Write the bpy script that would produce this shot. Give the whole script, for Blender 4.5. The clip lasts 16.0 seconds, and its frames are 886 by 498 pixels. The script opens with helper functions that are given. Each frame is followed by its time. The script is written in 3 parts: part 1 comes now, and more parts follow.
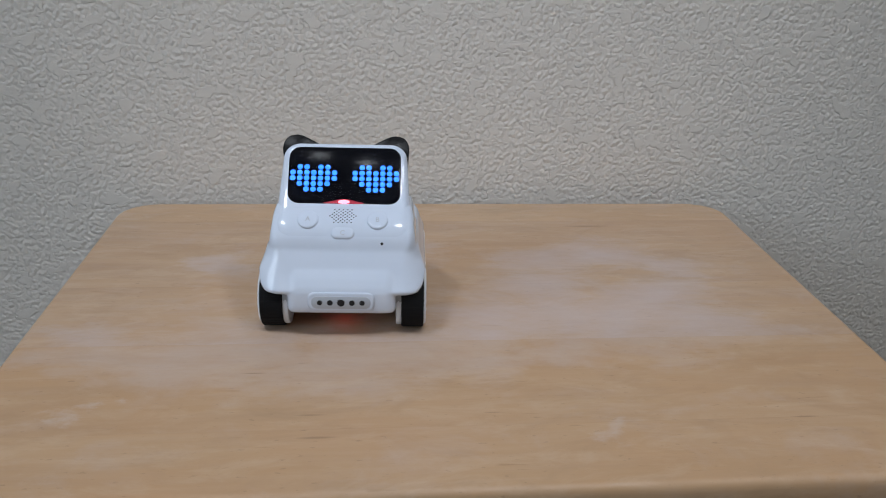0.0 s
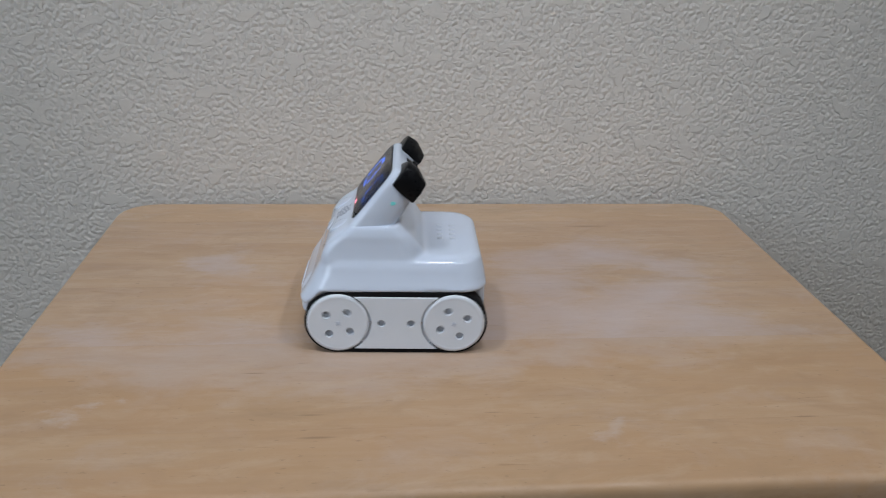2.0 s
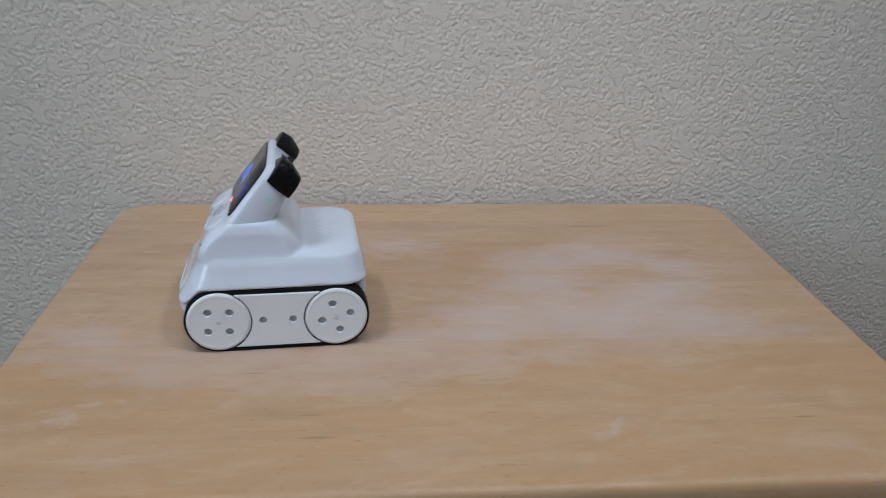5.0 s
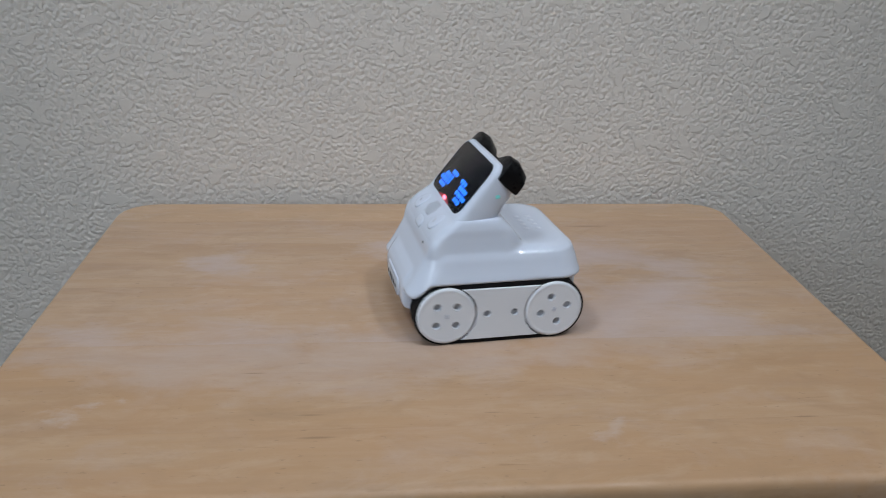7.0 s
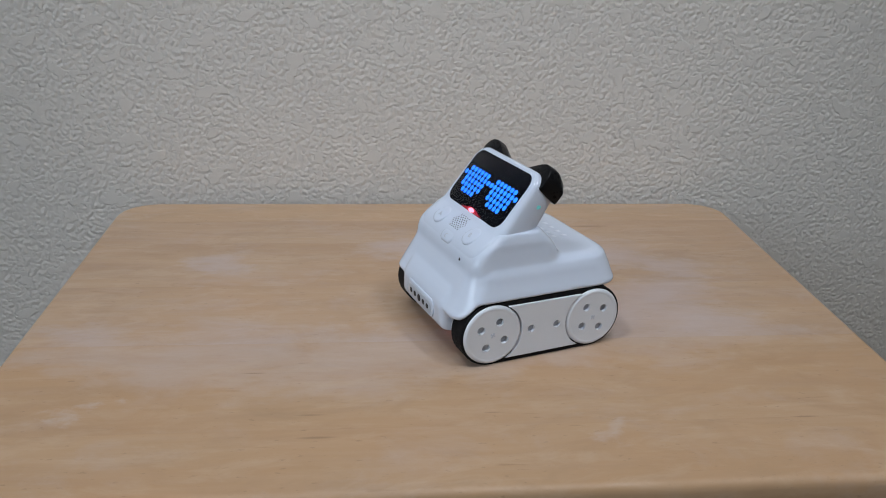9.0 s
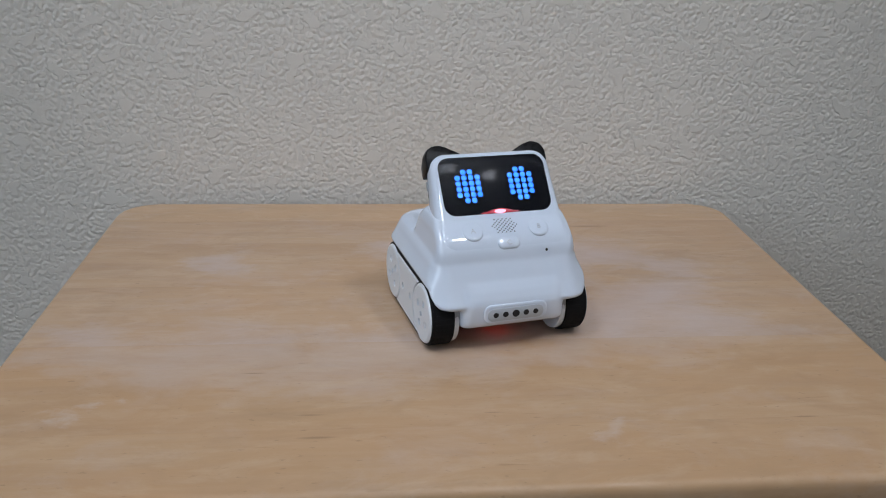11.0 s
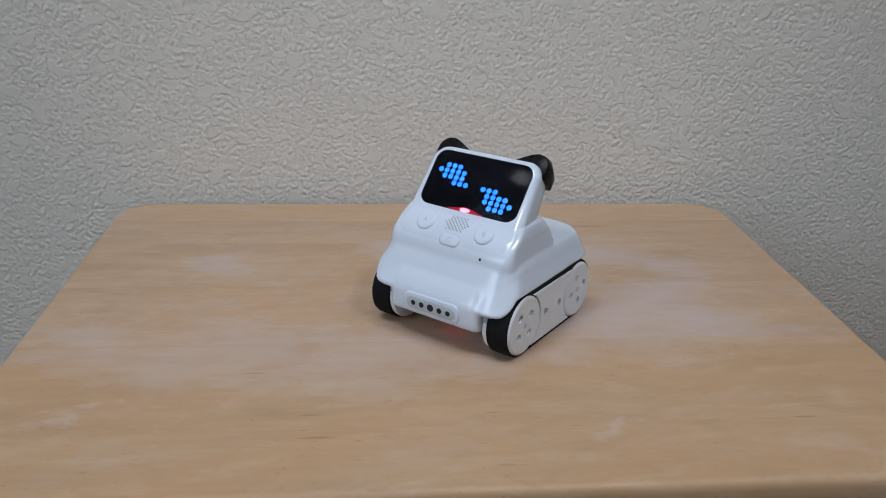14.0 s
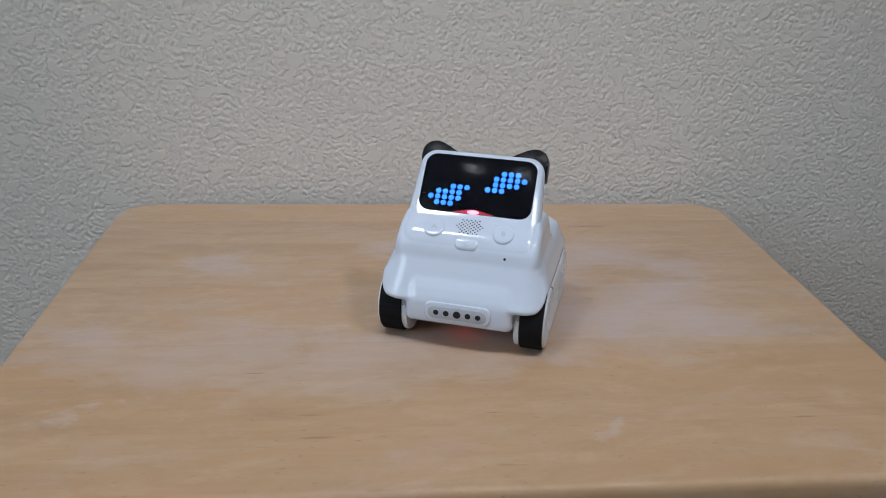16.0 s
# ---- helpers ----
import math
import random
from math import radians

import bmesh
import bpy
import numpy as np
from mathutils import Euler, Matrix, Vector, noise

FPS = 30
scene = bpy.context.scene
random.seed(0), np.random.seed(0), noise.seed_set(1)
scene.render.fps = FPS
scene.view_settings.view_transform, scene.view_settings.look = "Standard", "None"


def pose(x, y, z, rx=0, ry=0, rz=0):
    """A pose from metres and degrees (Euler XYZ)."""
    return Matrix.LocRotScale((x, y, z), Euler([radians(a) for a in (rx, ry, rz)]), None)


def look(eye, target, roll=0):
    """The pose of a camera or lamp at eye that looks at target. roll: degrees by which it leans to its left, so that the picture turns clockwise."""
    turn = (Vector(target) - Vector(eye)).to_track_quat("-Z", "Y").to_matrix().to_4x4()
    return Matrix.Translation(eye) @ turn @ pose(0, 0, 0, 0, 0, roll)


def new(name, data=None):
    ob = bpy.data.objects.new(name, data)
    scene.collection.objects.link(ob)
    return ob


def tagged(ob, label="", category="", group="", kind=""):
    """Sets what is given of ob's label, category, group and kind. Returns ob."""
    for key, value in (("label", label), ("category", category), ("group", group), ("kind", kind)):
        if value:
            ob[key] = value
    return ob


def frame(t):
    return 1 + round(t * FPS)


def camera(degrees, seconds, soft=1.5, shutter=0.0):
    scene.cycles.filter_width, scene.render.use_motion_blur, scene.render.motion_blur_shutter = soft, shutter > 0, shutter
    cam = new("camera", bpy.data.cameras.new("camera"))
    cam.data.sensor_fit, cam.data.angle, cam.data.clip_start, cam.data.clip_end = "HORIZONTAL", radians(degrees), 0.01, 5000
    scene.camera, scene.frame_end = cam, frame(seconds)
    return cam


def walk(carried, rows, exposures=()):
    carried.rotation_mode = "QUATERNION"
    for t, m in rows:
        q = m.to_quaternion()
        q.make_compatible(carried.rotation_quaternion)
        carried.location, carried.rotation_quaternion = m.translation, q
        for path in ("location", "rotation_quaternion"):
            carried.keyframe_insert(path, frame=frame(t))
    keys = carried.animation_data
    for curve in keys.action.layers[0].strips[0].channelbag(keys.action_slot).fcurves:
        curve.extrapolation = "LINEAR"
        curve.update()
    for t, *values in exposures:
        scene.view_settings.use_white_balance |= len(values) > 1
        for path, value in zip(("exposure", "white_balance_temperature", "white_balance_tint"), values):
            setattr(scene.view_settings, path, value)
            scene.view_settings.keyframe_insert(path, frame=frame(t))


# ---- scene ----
H0 = 0.55  # tabletop height above the floor
PLAN = pose(0, 0, 0, 0, 0, 5.8)  # the room and the table are turned against the view

# ---- camera ----
cam = camera(57.5, 16.0, soft=1.0, shutter=0.25)
eye = Vector((0, 0, 0.2142 + H0))
tilt = radians(21.44)
view = look(eye, eye + Vector((0, math.cos(tilt), -math.sin(tilt))), 1.78)
walk(cam, [(0.0, view), (16.0, view)])

# ---- world, lamps, exposure ----
world = bpy.data.worlds.new("world")
scene.world = world
world.use_nodes = True
wn = world.node_tree
sky = wn.nodes.new("ShaderNodeTexSky")
sky.sky_type, sky.sun_disc = "NISHITA", False
sky.sun_elevation, sky.sun_rotation = radians(40), radians(200)
wn.nodes["Background"].inputs["Strength"].default_value = 0.1
wn.links.new(sky.outputs[0], wn.nodes["Background"].inputs[0])
scene.view_settings.exposure = 0.0


def area_lamp(name, m, w, h, power, color):
    la = bpy.data.lights.new(name, "AREA")
    la.shape, la.size, la.size_y, la.energy, la.color = "RECTANGLE", w, h, power, color
    ob = new(name, la)
    ob.matrix_world = m
    return ob


FILL_WIN = (-1.65, -0.75, 1.45)  # middle of an unseen window, added in the west wall
# cool fill lamp in the added window, brightens things from the left
area_lamp("added_window_fill", PLAN @ look((FILL_WIN[0] + 0.02, FILL_WIN[1], FILL_WIN[2]), (FILL_WIN[0] + 1, FILL_WIN[1], FILL_WIN[2])), 1.1, 1.1, 16, (0.70, 0.85, 1.0))
DOWNLIGHTS = [(-0.62, 0.04, 44, 0.17), (0.84, -0.34, 54, 0.12), (0.12, -0.26, 34, 0.12)]  # x, y, power, radius
for lx, ly, watts, size in DOWNLIGHTS:
    la = bpy.data.lights.new("downlight_lamp", "SPOT")
    la.energy, la.color, la.shadow_soft_size, la.spot_size, la.spot_blend = watts, (0.842, 0.905, 1.0), size, radians(37), 1.0
    new("downlight_lamp", la).matrix_world = PLAN @ look((lx, ly, 2.37), (0.11, 0.465, 0.60))


# ---- materials ----
def mat(name, color=(0.8, 0.8, 0.8), rough=0.5, metal=0.0):
    m = bpy.data.materials.new(name)
    m.use_nodes = True
    p = m.node_tree.nodes["Principled BSDF"]
    p.inputs["Base Color"].default_value = (*color, 1)
    p.inputs["Roughness"].default_value = rough
    p.inputs["Metallic"].default_value = metal
    return m, m.node_tree, p


def node(nt, kind, **vals):
    n = nt.nodes.new(kind)
    for k, v in vals.items():
        n.inputs[k.replace("_", " ")].default_value = v
    return n


def ramp(nt, fac, stops):
    n = nt.nodes.new("ShaderNodeValToRGB")
    e = n.color_ramp.elements
    while len(e) < len(stops):
        e.new(0.5)
    for el, (pos, c) in zip(e, stops):
        el.position = pos
        el.color = (*c, 1) if isinstance(c, tuple) else (c, c, c, 1)
    nt.links.new(fac, n.inputs[0])
    return n.outputs[0]


def coords(nt, scale=(1, 1, 1), turn=0.0):
    c = nt.nodes.new("ShaderNodeTexCoord")
    mp = nt.nodes.new("ShaderNodeMapping")
    mp.inputs["Scale"].default_value = scale
    mp.inputs["Rotation"].default_value = (0, 0, turn)
    nt.links.new(c.outputs["Object"], mp.inputs["Vector"])
    return mp.outputs[0]


def noise_tex(nt, vec, scale, detail=4.0, rough=0.55, distort=0.0):
    n = node(nt, "ShaderNodeTexNoise", Scale=scale, Detail=detail, Roughness=rough, Distortion=distort)
    nt.links.new(vec, n.inputs["Vector"])
    return n.outputs[0]


def math_node(nt, op, a, b):
    n = nt.nodes.new("ShaderNodeMath")
    n.operation = op
    for i, v in enumerate((a, b)):
        if isinstance(v, (int, float)):
            n.inputs[i].default_value = v
        else:
            nt.links.new(v, n.inputs[i])
    return n.outputs[0]


def mix_color(nt, fac, a, b, blend="MIX"):
    n = nt.nodes.new("ShaderNodeMix")
    n.data_type, n.blend_type = "RGBA", blend
    for sock, v in ((n.inputs[0], fac), (n.inputs[6], a), (n.inputs[7], b)):
        if isinstance(v, tuple):
            sock.default_value = (*v, 1)
        elif isinstance(v, (int, float)):
            sock.default_value = v
        else:
            nt.links.new(v, sock)
    return n.outputs[2]


def bump(nt, p, height, strength, dist):
    b = node(nt, "ShaderNodeBump", Strength=strength, Distance=dist)
    nt.links.new(height, b.inputs["Height"])
    nt.links.new(b.outputs[0], p.inputs["Normal"])


def white_plastic(name, color, rough):
    m, nt, p = mat(name, color, rough)
    v = coords(nt)
    n1 = noise_tex(nt, v, 60, 3)
    n2 = noise_tex(nt, v, 900, 2)
    nt.links.new(ramp(nt, n1, [(0.3, rough * 0.85), (0.7, rough * 1.2)]), p.inputs["Roughness"])
    nt.links.new(mix_color(nt, n1, color, tuple(c * 0.96 for c in color)), p.inputs["Base Color"])
    bump(nt, p, n2, 0.02, 0.0002)
    return m


SHELL = white_plastic("glossy_white_plastic", (0.625, 0.685, 0.795), 0.07)
SATIN = white_plastic("satin_white_plastic", (0.71, 0.745, 0.80), 0.32)


def black_plastic(name, color, rough, grain, spec=0.5):
    m, nt, p = mat(name, color, rough)
    n = noise_tex(nt, coords(nt), grain, 4)
    nt.links.new(ramp(nt, n, [(0.3, rough * 0.8), (0.75, rough * 1.25)]), p.inputs["Roughness"])
    p.inputs["Specular IOR Level"].default_value = spec
    bump(nt, p, n, 0.15, 0.0003)
    return m


RUBBER = black_plastic("black_rubber", (0.009, 0.009, 0.010), 0.65, 700, 0.1)
EAR = black_plastic("black_gloss_plastic", (0.006, 0.006, 0.007), 0.30, 400, 0.14)
SCREEN = black_plastic("black_display", (0.006, 0.006, 0.008), 0.5, 300, 0.0)
SMOKED, nt, p = mat("smoked_glass", (0.66, 0.68, 0.72), 0.14)
p.inputs["Transmission Weight"].default_value = 1.0
p.inputs["IOR"].default_value = 1.11
bump(nt, p, noise_tex(nt, coords(nt), 40, 2), 0.02, 0.0005)
HOLE = black_plastic("dark_hole", (0.02, 0.02, 0.022), 0.5, 500, 0.2)
GREY = white_plastic("light_grey_plastic", (0.34, 0.365, 0.40), 0.4)
SOCKET = white_plastic("grey_socket_plastic", (0.37, 0.40, 0.45), 0.45)
SENSOR = white_plastic("sensor_grey_plastic", (0.44, 0.47, 0.52), 0.35)
MARK = white_plastic("embossed_plastic", (0.55, 0.60, 0.69), 0.4)
LETTER = white_plastic("grey_print", (0.46, 0.48, 0.53), 0.4)


def glow(name, color, strength):
    m, nt, p = mat(name, color, 0.4)
    p.inputs["Emission Color"].default_value = (*color, 1)
    p.inputs["Emission Strength"].default_value = strength
    return m


LED_BLUE = glow("blue_led", (0.012, 0.165, 1.0), 2.5)
LED_RED = glow("red_led_core", (1.0, 0.16, 0.22), 5.0)
LED_HALO = glow("red_led_halo", (0.40, 0.0, 0.02), 0.42)
LED_CYAN = glow("cyan_led", (0.16, 0.55, 0.55), 0.22)
UNDER = glow("red_sensor_light", (1.0, 0.06, 0.05), 1.3)
LAMP = glow("lamp_diffuser", (1.0, 0.9, 0.78), 8.0)


def wall_paint():
    m, nt, p = mat("knockdown_plaster", (0.60, 0.575, 0.54), 0.75)
    v = coords(nt)
    # flattened plaster islands with ragged rims, sandy grain between them
    warp = nt.nodes.new("ShaderNodeMapping")
    warp.inputs["Scale"].default_value = (0.9, 1.0, 1.15)
    nt.links.new(v, warp.inputs["Vector"])
    islands = ramp(nt, noise_tex(nt, warp.outputs[0], 66, 5, 0.56), [(0.55, 0.0), (0.575, 0.92), (0.64, 1.05)])
    wander = nt.nodes.new("ShaderNodeTexNoise")
    wander.inputs["Scale"].default_value, wander.inputs["Detail"].default_value = 120.0, 3.0
    nt.links.new(v, wander.inputs["Vector"])
    stray = nt.nodes.new("ShaderNodeVectorMath")
    stray.operation = "MULTIPLY_ADD"
    nt.links.new(wander.outputs["Color"], stray.inputs[0])
    stray.inputs[1].default_value = (0.005, 0.005, 0.005)
    nt.links.new(v, stray.inputs[2])
    pebble = nt.nodes.new("ShaderNodeTexVoronoi")
    pebble.feature = "SMOOTH_F1"
    pebble.inputs["Scale"].default_value, pebble.inputs["Smoothness"].default_value = 260.0, 0.3
    nt.links.new(stray.outputs[0], pebble.inputs["Vector"])
    grains = ramp(nt, pebble.outputs["Distance"], [(0.10, 0.75), (0.75, 0.0)])
    fine = noise_tex(nt, v, 420, 3, 0.6)
    rough = math_node(nt, "ADD", grains, math_node(nt, "MULTIPLY", fine, 0.45))
    h = math_node(nt, "MAXIMUM", rough, islands)
    bump(nt, p, h, 0.9, 0.0010)
    broad = noise_tex(nt, v, 3, 3)
    c = mix_color(nt, broad, (0.705, 0.656, 0.602), (0.67, 0.624, 0.574))
    nt.links.new(c, p.inputs["Base Color"])
    return m


WORN_SHEEN = [(-0.146, 0.398, 0.053), (-0.104, 0.388, 0.064), (-0.06, 0.396, 0.075), (-0.015, 0.38, 0.075), (0.03, 0.388, 0.068), (0.055, 0.376, 0.046), (-0.134, 0.337, 0.011), (0.083, 0.444, 0.064), (0.065, 0.41, 0.049), (0.116, 0.478, 0.061), (0.123, 0.431, 0.078), (0.16, 0.43, 0.085), (0.195, 0.424, 0.064), (0.155, 0.402, 0.061), (0.109, 0.391, 0.046), (0.12, 0.521, 0.061), (0.172, 0.531, 0.061), (0.215, 0.509, 0.039), (0.021, 0.544, 0.037), (-0.1, 0.522, 0.032), (0.114, 0.307, 0.016), (0.179, 0.462, 0.061)]  # x, y, reach of the rubbed patches with a whitish sheen


STREAKS = [(-0.023, 0.3115, 0.012), (-0.027, 0.330, 0.010), (0.212, 0.318, 0.009), (0.173, 0.590, 0.022), (0.060, 0.3285, 0.006), (-0.058, 0.370, 0.008)]  # x, y, half length of dark nicks along the grain


def wood(name, tone):
    m, nt, p = mat(name, (0.5, 0.35, 0.2), 0.4)
    info = nt.nodes.new("ShaderNodeObjectInfo")
    c = nt.nodes.new("ShaderNodeTexCoord")
    off = nt.nodes.new("ShaderNodeVectorMath")
    off.operation = "MULTIPLY_ADD"
    comb = nt.nodes.new("ShaderNodeCombineXYZ")
    nt.links.new(info.outputs["Random"], comb.inputs[0])
    nt.links.new(info.outputs["Random"], comb.inputs[1])
    nt.links.new(comb.outputs[0], off.inputs[0])
    off.inputs[1].default_value = (3.0, 7.0, 0)
    nt.links.new(c.outputs["Object"], off.inputs[2])

    def scaled(src, s):
        mp = nt.nodes.new("ShaderNodeMapping")
        mp.inputs["Scale"].default_value = s
        nt.links.new(src, mp.inputs["Vector"])
        return mp.outputs[0]

    broad = noise_tex(nt, scaled(off.outputs[0], (4.0, 26, 26)), 1.0, 5, 0.6, 0.5)
    grain = noise_tex(nt, scaled(off.outputs[0], (14, 230, 230)), 1.0, 5, 0.65, 0.3)
    flecks = noise_tex(nt, scaled(off.outputs[0], (34, 380, 380)), 1.0, 2, 0.5)
    marks = noise_tex(nt, scaled(off.outputs[0], (17, 75, 75)), 1.0, 3, 0.6)
    blot = noise_tex(nt, scaled(c.outputs["Object"], (15, 27, 20)), 1.0, 9, 0.70, 0.5)
    col = ramp(nt, broad, [(0.30, (0.36, 0.238, 0.152)), (0.5, (0.42, 0.286, 0.188)), (0.70, (0.45, 0.313, 0.210))])
    col = mix_color(nt, ramp(nt, grain, [(0.35, 0.42), (0.6, 0.0)]), col, (0.40, 0.25, 0.13))
    col = mix_color(nt, ramp(nt, flecks, [(0.23, 0.5), (0.31, 0.0)]), col, (0.24, 0.14, 0.07))
    col = mix_color(nt, ramp(nt, marks, [(0.25, 0.45), (0.36, 0.0)]), col, (0.27, 0.165, 0.09))
    col = mix_color(nt, ramp(nt, info.outputs["Random"], [(0.0, 0.0), (1.0, 0.14)]), col, (0.42, 0.25, 0.12))
    # grey-brown mottling of old varnish
    stain = noise_tex(nt, scaled(off.outputs[0], (16, 42, 42)), 1.0, 5, 0.65, 0.8)
    col = mix_color(nt, ramp(nt, stain, [(0.33, 0.5), (0.52, 0.0)]), col, (0.335, 0.222, 0.138))
    # amber clouds where the varnish is thick
    amber = noise_tex(nt, scaled(c.outputs["Object"], (7, 15, 10)), 1.0, 4, 0.6, 0.4)
    col = mix_color(nt, ramp(nt, amber, [(0.42, 0.0), (0.66, 0.55)]), col, (0.43, 0.265, 0.15))
    # short pale scuffs along the grain
    scuffs = noise_tex(nt, scaled(off.outputs[0], (26, 75, 75)), 1.0, 6, 0.68, 0.6)
    col = mix_color(nt, ramp(nt, scuffs, [(0.50, 0.0), (0.70, 0.32)]), col, (0.52, 0.40, 0.31))
    specks = noise_tex(nt, scaled(off.outputs[0], (160, 420, 420)), 1.0, 3, 0.6)
    col = mix_color(nt, ramp(nt, specks, [(0.27, 0.55), (0.36, 0.0)]), col, (0.25, 0.16, 0.095))
    # varnish rubbed pale in patches, their whitish sheen mixed into the colour
    drift = nt.nodes.new("ShaderNodeTexNoise")
    drift.inputs["Scale"].default_value, drift.inputs["Detail"].default_value, drift.inputs["Roughness"].default_value = 24.0, 7.0, 0.62
    nt.links.new(scaled(c.outputs["Object"], (1, 1.7, 1)), drift.inputs["Vector"])
    bent = nt.nodes.new("ShaderNodeVectorMath")
    bent.operation = "MULTIPLY_ADD"
    nt.links.new(drift.outputs["Color"], bent.inputs[0])
    bent.inputs[1].default_value = (0.10, 0.06, 0)
    lean = nt.nodes.new("ShaderNodeVectorMath")
    lean.operation = "SUBTRACT"
    nt.links.new(c.outputs["Object"], lean.inputs[0])
    lean.inputs[1].default_value = (0.05, 0.03, 0)
    nt.links.new(lean.outputs[0], bent.inputs[2])
    worn = 0.0
    for px, py, rad in WORN_SHEEN:
        d = nt.nodes.new("ShaderNodeVectorMath")
        d.operation = "DISTANCE"
        nt.links.new(scaled(bent.outputs[0], (1, 1.6, 0)), d.inputs[0])
        d.inputs[1].default_value = (px, py * 1.6, 0)
        spot = math_node(nt, "SUBTRACT", 1.0, math_node(nt, "DIVIDE", d.outputs["Value"], rad))
        worn = math_node(nt, "MAXIMUM", worn, spot)
    worn = ramp(nt, math_node(nt, "ADD", math_node(nt, "MULTIPLY", worn, 0.6), math_node(nt, "MULTIPLY", math_node(nt, "SUBTRACT", blot, 0.5), 1.35)), [(0.03, 0.0), (0.30, 0.32), (0.70, 0.64)])
    col = mix_color(nt, worn, col, (0.475, 0.40, 0.385))
    nick = 0.0
    for px, py, half in STREAKS:
        d = nt.nodes.new("ShaderNodeVectorMath")
        d.operation = "DISTANCE"
        nt.links.new(scaled(c.outputs["Object"], (1, 9, 0)), d.inputs[0])
        d.inputs[1].default_value = (px, py * 9, 0)
        nick = math_node(nt, "MAXIMUM", nick, math_node(nt, "SUBTRACT", 1.0, math_node(nt, "DIVIDE", d.outputs["Value"], half)))
    nick = ramp(nt, math_node(nt, "MULTIPLY", nick, grain), [(0.05, 0.0), (0.4, 0.5)])
    col = mix_color(nt, nick, col, (0.17, 0.10, 0.055))
    col = mix_color(nt, 1.0, col, tone, "MULTIPLY")
    nt.links.new(col, p.inputs["Base Color"])
    nt.links.new(ramp(nt, blot, [(0.35, 0.46), (0.7, 0.62)]), p.inputs["Roughness"])
    bump(nt, p, math_node(nt, "ADD", grain, math_node(nt, "MULTIPLY", broad, 0.5)), 0.12, 0.0006)
    return m


def plain(name, a, b, scale, rough):
    m, nt, p = mat(name, a, rough)
    n = noise_tex(nt, coords(nt), scale, 5)
    nt.links.new(mix_color(nt, n, a, b), p.inputs["Base Color"])
    bump(nt, p, n, 0.3, 0.002)
    return m


PLASTER = wall_paint()
WOOD = wood("worn_varnished_pine", (1.13, 1.14, 1.17))
WARM_WOOD = wood("amber_varnished_pine", (1.11, 1.06, 0.975))
PALE_WOOD = wood("pale_varnished_pine", (1.22, 1.24, 1.25))
CARPET = plain("beige_carpet", (0.34, 0.29, 0.23), (0.26, 0.22, 0.17), 300, 0.95)
CEILING = plain("white_ceiling_paint", (0.75, 0.74, 0.72), (0.70, 0.69, 0.67), 90, 0.85)
TRIM = plain("white_trim_paint", (0.78, 0.77, 0.74), (0.74, 0.73, 0.70), 40, 0.4)


# ---- mesh helpers ----
def part(name, bm, material, parent, label="", smooth=True):
    me = bpy.data.meshes.new(name)
    bmesh.ops.recalc_face_normals(bm, faces=bm.faces)
    for f in bm.faces:
        f.smooth = smooth
    bm.to_mesh(me)
    bm.free()
    me.materials.append(material)
    if smooth:
        me.set_sharp_from_angle(angle=radians(38))
    ob = new(name, me)
    if parent:
        ob.parent = parent
    return tagged(ob, label)


def box(x0, x1, y0, y1, z0, z1, bevel=0.0, segs=2):
    bm = bmesh.new()
    bmesh.ops.create_cube(bm, size=1, matrix=Matrix.Translation(((x0 + x1) / 2, (y0 + y1) / 2, (z0 + z1) / 2)) @ Matrix.Diagonal((x1 - x0, y1 - y0, z1 - z0, 1)))
    if bevel:
        bmesh.ops.bevel(bm, geom=bm.edges[:], offset=bevel, segments=segs, profile=0.5, affect="EDGES")
    return bm


def rounded_rect(x0, x1, y0, y1, r, n=7):
    pts = []
    rb, rf = r if isinstance(r, tuple) else (r, r)
    for cx, cy, q, a0 in ((x1 - rf, y1 - rf, rf, 0), (x0 + rb, y1 - rb, rb, 90), (x0 + rb, y0 + rb, rb, 180), (x1 - rf, y0 + rf, rf, 270)):
        for i in range(n + 1):
            a = radians(a0 + 90 * i / n)
            pts.append((cx + q * math.cos(a), cy + q * math.sin(a)))
    return pts


def loft(rings, caps=True):
    """Rings of points with equal counts, joined by quads and closed at both ends."""
    bm = bmesh.new()
    vs = [[bm.verts.new(p) for p in ring] for ring in rings]
    n = len(vs[0])
    for a, b in zip(vs, vs[1:]):
        for i in range(n):
            bm.faces.new((a[i], a[(i + 1) % n], b[(i + 1) % n], b[i]))
    if caps:
        bm.faces.new(vs[0])
        bm.faces.new(vs[-1])
    return bm


def hull(points, bevel=0.0, segs=3):
    bm = bmesh.new()
    for p in points:
        bm.verts.new(p)
    res = bmesh.ops.convex_hull(bm, input=bm.verts)
    bmesh.ops.delete(bm, geom=[v for v in bm.verts if not v.link_faces], context="VERTS")
    bmesh.ops.dissolve_limit(bm, angle_limit=radians(4), verts=bm.verts, edges=bm.edges)
    if bevel:
        bmesh.ops.bevel(bm, geom=bm.edges[:], offset=bevel, segments=segs, profile=0.5, affect="EDGES", clamp_overlap=True)
    return bm


def disc_y(cx, cy, cz, profile, n=40):
    """A body turned about an axis along y: profile rows of (radius, y)."""
    return loft([[(cx + r * math.cos(2 * math.pi * i / n), cy + y, cz + r * math.sin(2 * math.pi * i / n)) for i in range(n)] for r, y in profile])


# ---- room ----
def slab(name, kind_box, material, label):
    ob = part(name, kind_box, material, None, smooth=False)
    ob.matrix_world = PLAN
    return tagged(ob, label, "room", kind="structure")


